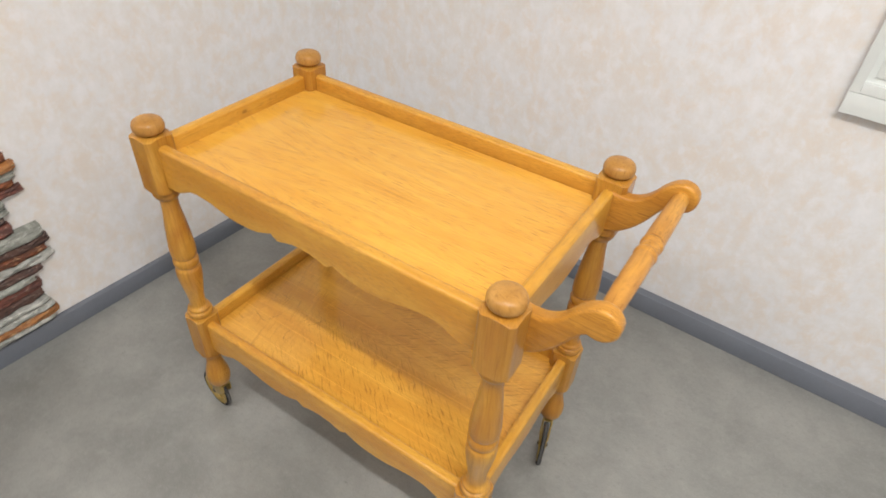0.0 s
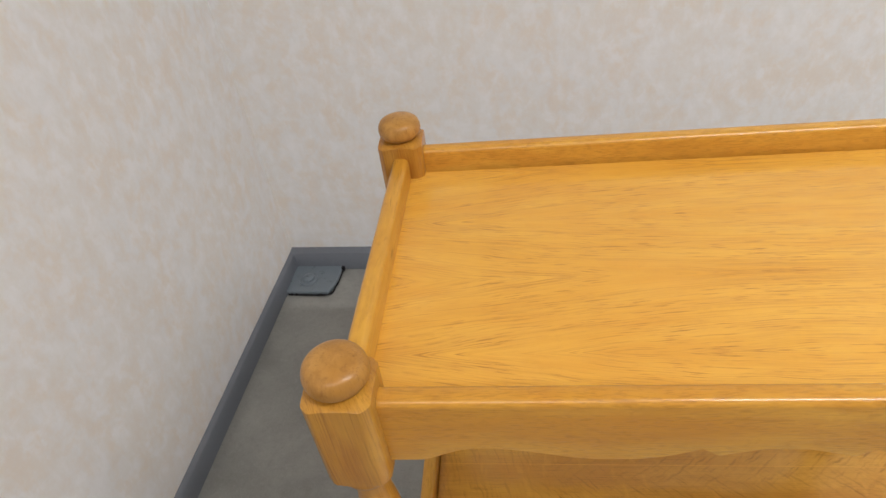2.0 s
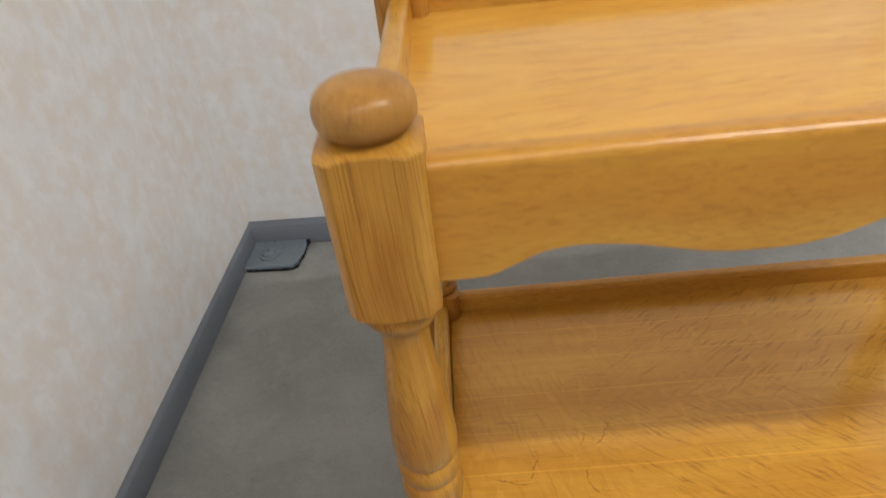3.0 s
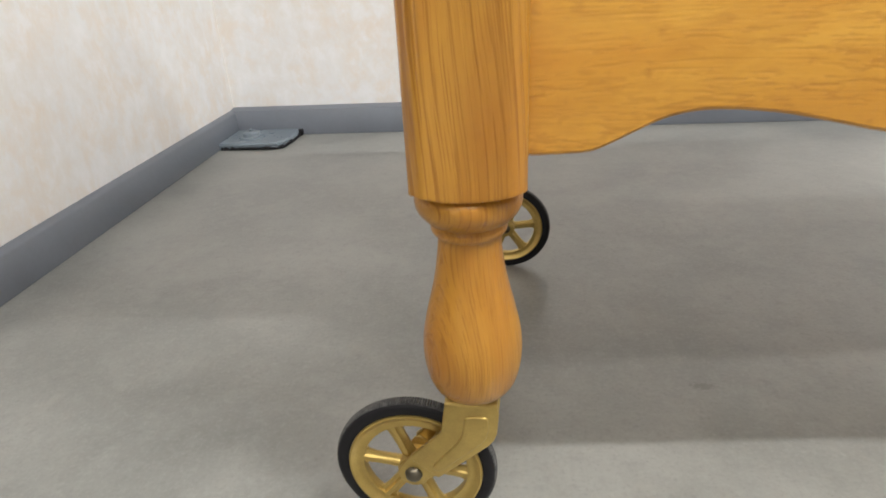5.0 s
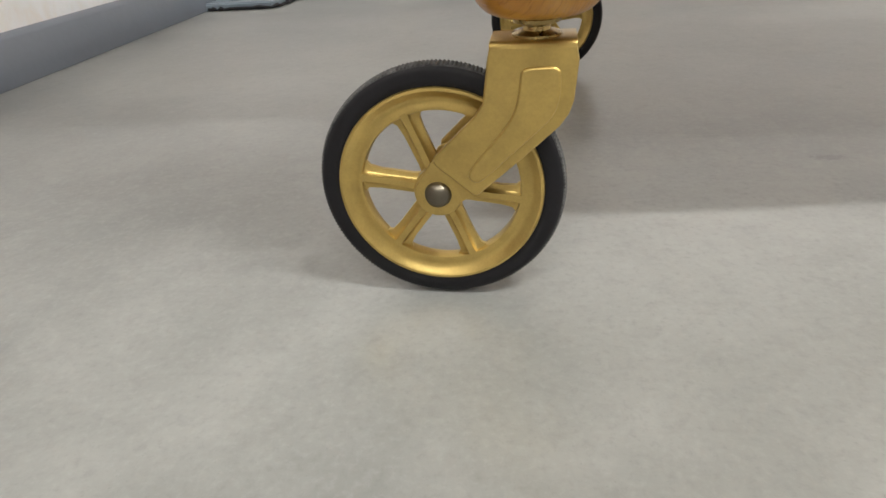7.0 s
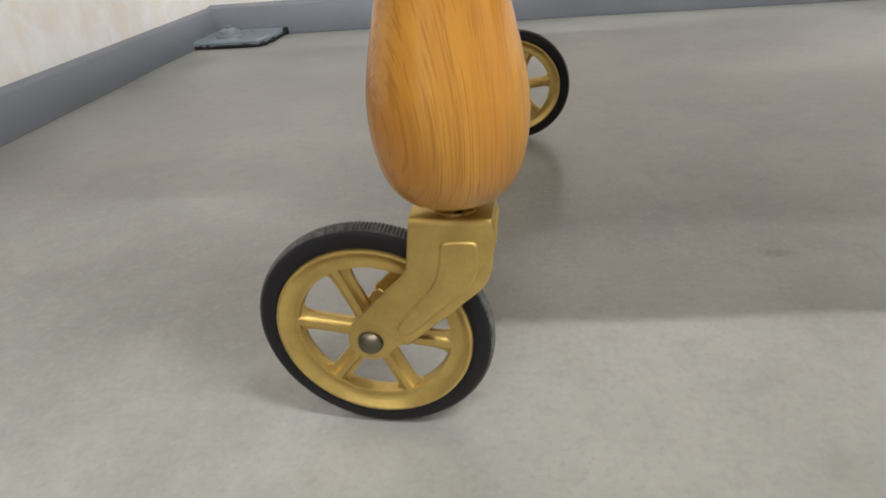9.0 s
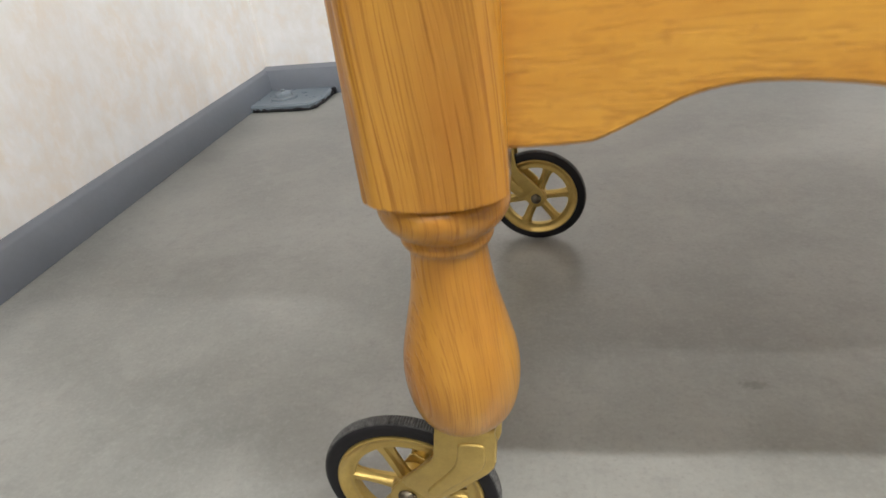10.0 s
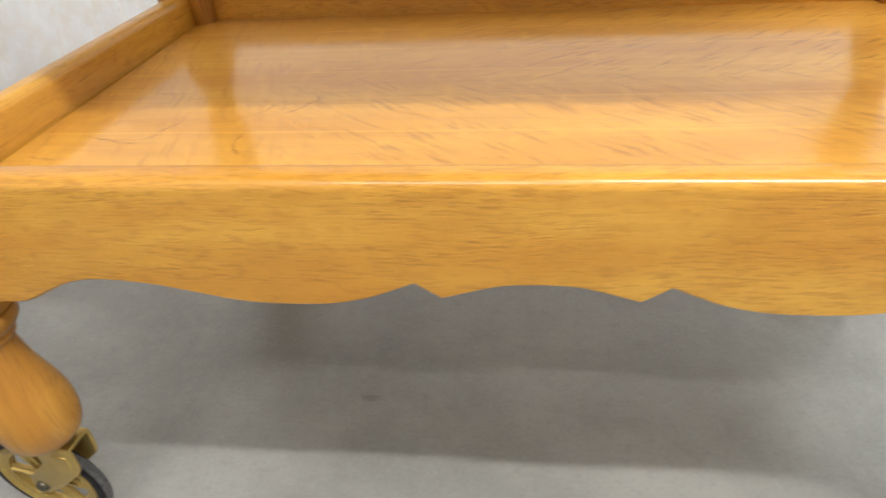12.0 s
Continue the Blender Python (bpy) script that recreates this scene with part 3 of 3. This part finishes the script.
def long_rail(y, top):
    line = smooth_line(SCALLOP, 4) + smooth_line(TONGUE, 4)
    line += [(LENGTH - x, z) for x, z in line[::-1][1:]]
    bm = bmesh.new()
    loft(bm, [[(x, y + d, z) for d, z in rail_section(top - 0.0722 + up, top)] for x, up in line if 0.005 < x < LENGTH - 0.005])
    return part("long_rail", bm, WOOD_X, trolley, sharp=24)


def end_rail(x, top):
    line = [(0.006, 0.0), (0.040, 0.0), (0.050, 0.0015), (0.063, 0.008), (0.080, 0.0145), (0.100, 0.0155), (0.130, 0.010), (0.155, 0.006), (0.1725, 0.0055)]
    line = smooth_line(line, 3)
    line += [(WIDTH - v, z) for v, z in line[::-1][1:]]
    bm = bmesh.new()
    loft(bm, [[(x + d, v, z) for d, z in rail_section(top - 0.0722 + up, top)] for v, up in line])
    return part("end_rail", bm, WOOD_Y, trolley, sharp=24)


for top in (RAIL_TOP_LOW, RAIL_TOP_HIGH):
    for y in (0, WIDTH):
        long_rail(y, top)
    for x in (0, LENGTH):
        end_rail(x, top)


def tray_board(x0, x1, y0, y1, z0, z1, left=0.0, back=0.0):
    """A board let into the rails, with an open joint where it has shrunk."""
    bm = box(x0 + left, x1, y0, y1 - back, z0, z1)
    box(x0 + 0.0004, x1 - 0.0004, y0 + 0.0004, y1 - 0.0004, z0 + 0.0005, z0 + 0.0015, 0, bm)
    return bm


INSET = 0.006
part("lower_tray_board", tray_board(INSET, LENGTH - INSET, INSET, WIDTH - INSET, 0.2675, 0.2765, left=0.0048), WOOD_LOW, trolley, "oak veneered tray board with flecked grain")
part("upper_tray_board", tray_board(INSET, LENGTH - INSET, INSET, WIDTH - INSET, 0.6550, 0.6640, back=0.0066), WOOD_TOP, trolley, "oak veneered tray board")

# the handle: two curved arms and a turned bar
HX, HZ = 0.7195, 0.7185
END_R = 0.0227


def arm_outline():
    upper = smooth_line([(0.618, 0.692), (0.642, 0.690), (0.660, 0.693), (0.677, 0.705), (0.692, 0.725), (0.704, 0.736)], 5)
    round_end = [(HX + END_R * math.cos(a), HZ + END_R * math.sin(a)) for a in [radians(108 - 14 * k) for k in range(17)]]
    lower = smooth_line([(0.703, 0.6930), (0.695, 0.6815), (0.681, 0.659), (0.663, 0.6385), (0.643, 0.625), (0.618, 0.620)], 5)
    return upper + round_end + lower


for y0 in (0.019, WIDTH - 0.029):
    part("handle_arm", slab(arm_outline(), y0, y0 + 0.022, 0.0055), WOOD_ARM, trolley, sharp=40)
BAR = [(0.0100, 0.030), (0.0115, 0.0335), (0.0115, 0.036), (0.0106, 0.038), (0.0114, 0.041), (0.0128, 0.070), (0.0136, 0.110), (0.0138, 0.150), (0.0128, 0.1535),
       (0.0145, 0.157), (0.0149, 0.1605), (0.0142, 0.164), (0.0126, 0.1665), (0.0132, 0.1695), (0.0132, 0.1725)]
BAR += [(r, WIDTH - y) for r, y in BAR[::-1][1:]]
part("handle_bar", lathe(smooth_line(BAR, 3), 32, axis="y", at=(HX, 0.006, HZ)), WOOD_BAR, trolley)

# the casters
WHEEL = (-0.0345, 0.0462)


def wheel_ring(profile, segments=64):
    return lathe(profile, segments, axis="y", at=(WHEEL[0], 0, WHEEL[1]))


def closed_ring(profile, segments=72, ribs=0.0):
    """A ring of closed cross-section (radius, y) round the wheel's axle."""
    bm = bmesh.new()
    rows = []
    for k in range(segments):
        a = math.tau * k / segments
        up = ribs if k % 2 else -ribs
        row = [(r + (up if r > 0.0453 else 0), y) for r, y in profile]
        rows.append([bm.verts.new((WHEEL[0] + r * math.cos(a), y, WHEEL[1] + r * math.sin(a))) for r, y in row])
    n = len(profile)
    for k in range(segments):
        a, b = rows[k], rows[(k + 1) % segments]
        for i in range(n):
            bm.faces.new((a[i], a[(i + 1) % n], b[(i + 1) % n], b[i]))
    return bm


def fork_outline():
    """The cheek of the fork: a cranked strap, cut square above the axle."""
    return [(0.0125, 0.0982), (0.0135, 0.0935), (0.0124, 0.0805), (0.0110, 0.0762), (0.0083, 0.0722), (-0.0005, 0.0638), (-0.0195, 0.0468), (-0.0214, 0.0467), (-0.0250, 0.0499),
            (-0.0335, 0.0570), (-0.0352, 0.0592), (-0.0349, 0.0612), (-0.0200, 0.0758), (-0.0172, 0.0800), (-0.0155, 0.0935), (-0.0145, 0.0982)]


def lug_outline():
    """The thinner lug below the strap, rounded about the axle."""
    cx, cz = WHEEL
    pts = [(cx + 0.0088 * math.cos(a), cz + 0.0088 * math.sin(a)) for a in [radians(-20 - 20 * k) for k in range(10)]]
    return pts + [(-0.0360, 0.0590), (-0.0330, 0.0605), (-0.0190, 0.0500), (-0.0205, 0.0462)]


def spoke(turn):
    """A cast spoke: a thin web with a rib along both faces, flared at its ends."""
    rings = []
    for rad, w, rib, d in ((0.006, 0.0048, 0.0020, 0.0040), (0.0105, 0.0040, 0.0017, 0.0037), (0.016, 0.0040, 0.0017, 0.0032), (0.023, 0.0040, 0.0017, 0.0030), (0.0275, 0.0046, 0.0018, 0.0030),
                           (0.0292, 0.0064, 0.0020, 0.0030), (0.0308, 0.0092, 0.0022, 0.0030)):
        half = [(w, -0.0008), (w * 0.6, -0.0012), (rib, -0.0018), (rib * 0.7, -d), (-rib * 0.7, -d), (-rib, -0.0018), (-w * 0.6, -0.0012), (-w, -0.0008)]
        section = half + [(q, -y) for q, y in half[::-1]]
        rings.append([(WHEEL[0] + rad * math.cos(turn) - q * math.sin(turn), y, WHEEL[1] + rad * math.sin(turn) + q * math.cos(turn)) for q, y in section])
    bm = bmesh.new()
    loft(bm, rings)
    return bm


def caster():
    bm = bmesh.new()
    raised = [(0.0078, 0.0905), (0.0082, 0.0850), (0.0070, 0.0785), (0.0040, 0.0735), (-0.0080, 0.0620), (-0.0170, 0.0535), (-0.0205, 0.0520), (-0.0228, 0.0545), (-0.0205, 0.0590),
              (-0.0110, 0.0705), (-0.0068, 0.0775), (-0.0052, 0.0850), (-0.0046, 0.0900), (-0.0020, 0.0916), (0.0055, 0.0918)]
    for side in (-1, 1):
        slab(fork_outline(), *sorted((side * 0.0100, side * 0.0072)), 0.0010, 3, bm)
        slab(lug_outline(), *sorted((side * 0.0080, side * 0.0066)), 0.0004, 2, bm)
        slab(smooth_line(raised + raised[:1], 3)[:-1], *sorted((side * 0.0110, side * 0.0090)), 0.0011, 5, bm)
    # the bridge over the wheel, bent down into the cheeks
    bend = [(-0.0099, 0.0972), (-0.0097, 0.0984), (-0.0090, 0.0992), (-0.0078, 0.0996), (0.0078, 0.0996), (0.0090, 0.0992), (0.0097, 0.0984), (0.0099, 0.0972), (0.0084, 0.0972), (-0.0084, 0.0972)]
    loft(bm, [[(x, y * f, z) for y, z in bend] for x, f in ((-0.0146, 0.985), (-0.0143, 1.0), (0.0123, 1.0), (0.0126, 0.985))])
    fork = part("caster", bm, BRASS, trolley, "brass-coloured swivel caster with a black rubber tyre", sharp=52)
    side_wall = [(0.0376, -0.0036), (0.0392, -0.0044), (0.0408, -0.0047), (0.0420, -0.0044), (0.0434, -0.0044), (0.0446, -0.0037), (0.0450, -0.0032)]
    wall = side_wall + [(0.0444, -0.0029), (0.0444, 0.0029)] + [(r, -y) for r, y in side_wall[::-1]]
    part("tyre", closed_ring(wall, 120), RUBBER, fork, "black rubber tyre", sharp=50)
    tread = [(0.0442, -0.0030), (0.0455, -0.0028), (0.0459, -0.0014), (0.0460, 0.0), (0.0459, 0.0014), (0.0455, 0.0028), (0.0442, 0.0030)]
    part("tread", closed_ring(tread, 400, 0.0003), DUSTY, fork, "ribbed tread, grey with dust", sharp=20)
    rim = [(0.0384, -0.0040), (0.0381, -0.0049), (0.0371, -0.0051), (0.0362, -0.0045), (0.0350, -0.0031), (0.0336, -0.0024), (0.0320, -0.0024), (0.0308, -0.0030), (0.0299, -0.0028), (0.0296, -0.0019)]
    part("rim", closed_ring(rim + [(r, -y) for r, y in rim[::-1]], 96), BRASS, fork, sharp=40)
    for k in range(6):
        part("spoke", spoke(radians(52 + 60 * k)), BRASS, fork, sharp=40)
    part("hub", wheel_ring([(0.0086, -0.0064), (0.0094, -0.0056), (0.0094, 0.0056), (0.0086, 0.0064)], 32), BRASS, fork)
    part("axle_rivet", wheel_ring([(0.0005, -0.0116), (0.0025, -0.0112), (0.0043, -0.0100), (0.0050, -0.0082), (0.0050, 0.0082), (0.0043, 0.0100), (0.0025, 0.0112), (0.0005, 0.0116)], 24),
         RIVET, fork, "domed steel axle rivet")
    part("stem", lathe([(0.0070, 0.0985), (0.0080, 0.0996), (0.0080, 0.1004), (0.0062, 0.1010), (0.0046, 0.1014), (0.0044, 0.1026), (0.0058, 0.1032), (0.0076, 0.1038), (0.0078, 0.1050),
                        (0.0068, 0.1058), (0.0045, 0.1062), (0.0045, 0.116)], 24), NUT, fork, "dull brass swivel nut")
    return fork


first_caster = caster()
first_caster.matrix_basis = pose(0, 0.0045, 0, 0, 0, -6)
for x, y, turn in ((0.002, WIDTH - 0.001, 172), (LENGTH, WIDTH, 107), (LENGTH, 0, 64)):
    copy_thing(first_caster, pose(x, y, 0, 0, 0, turn))
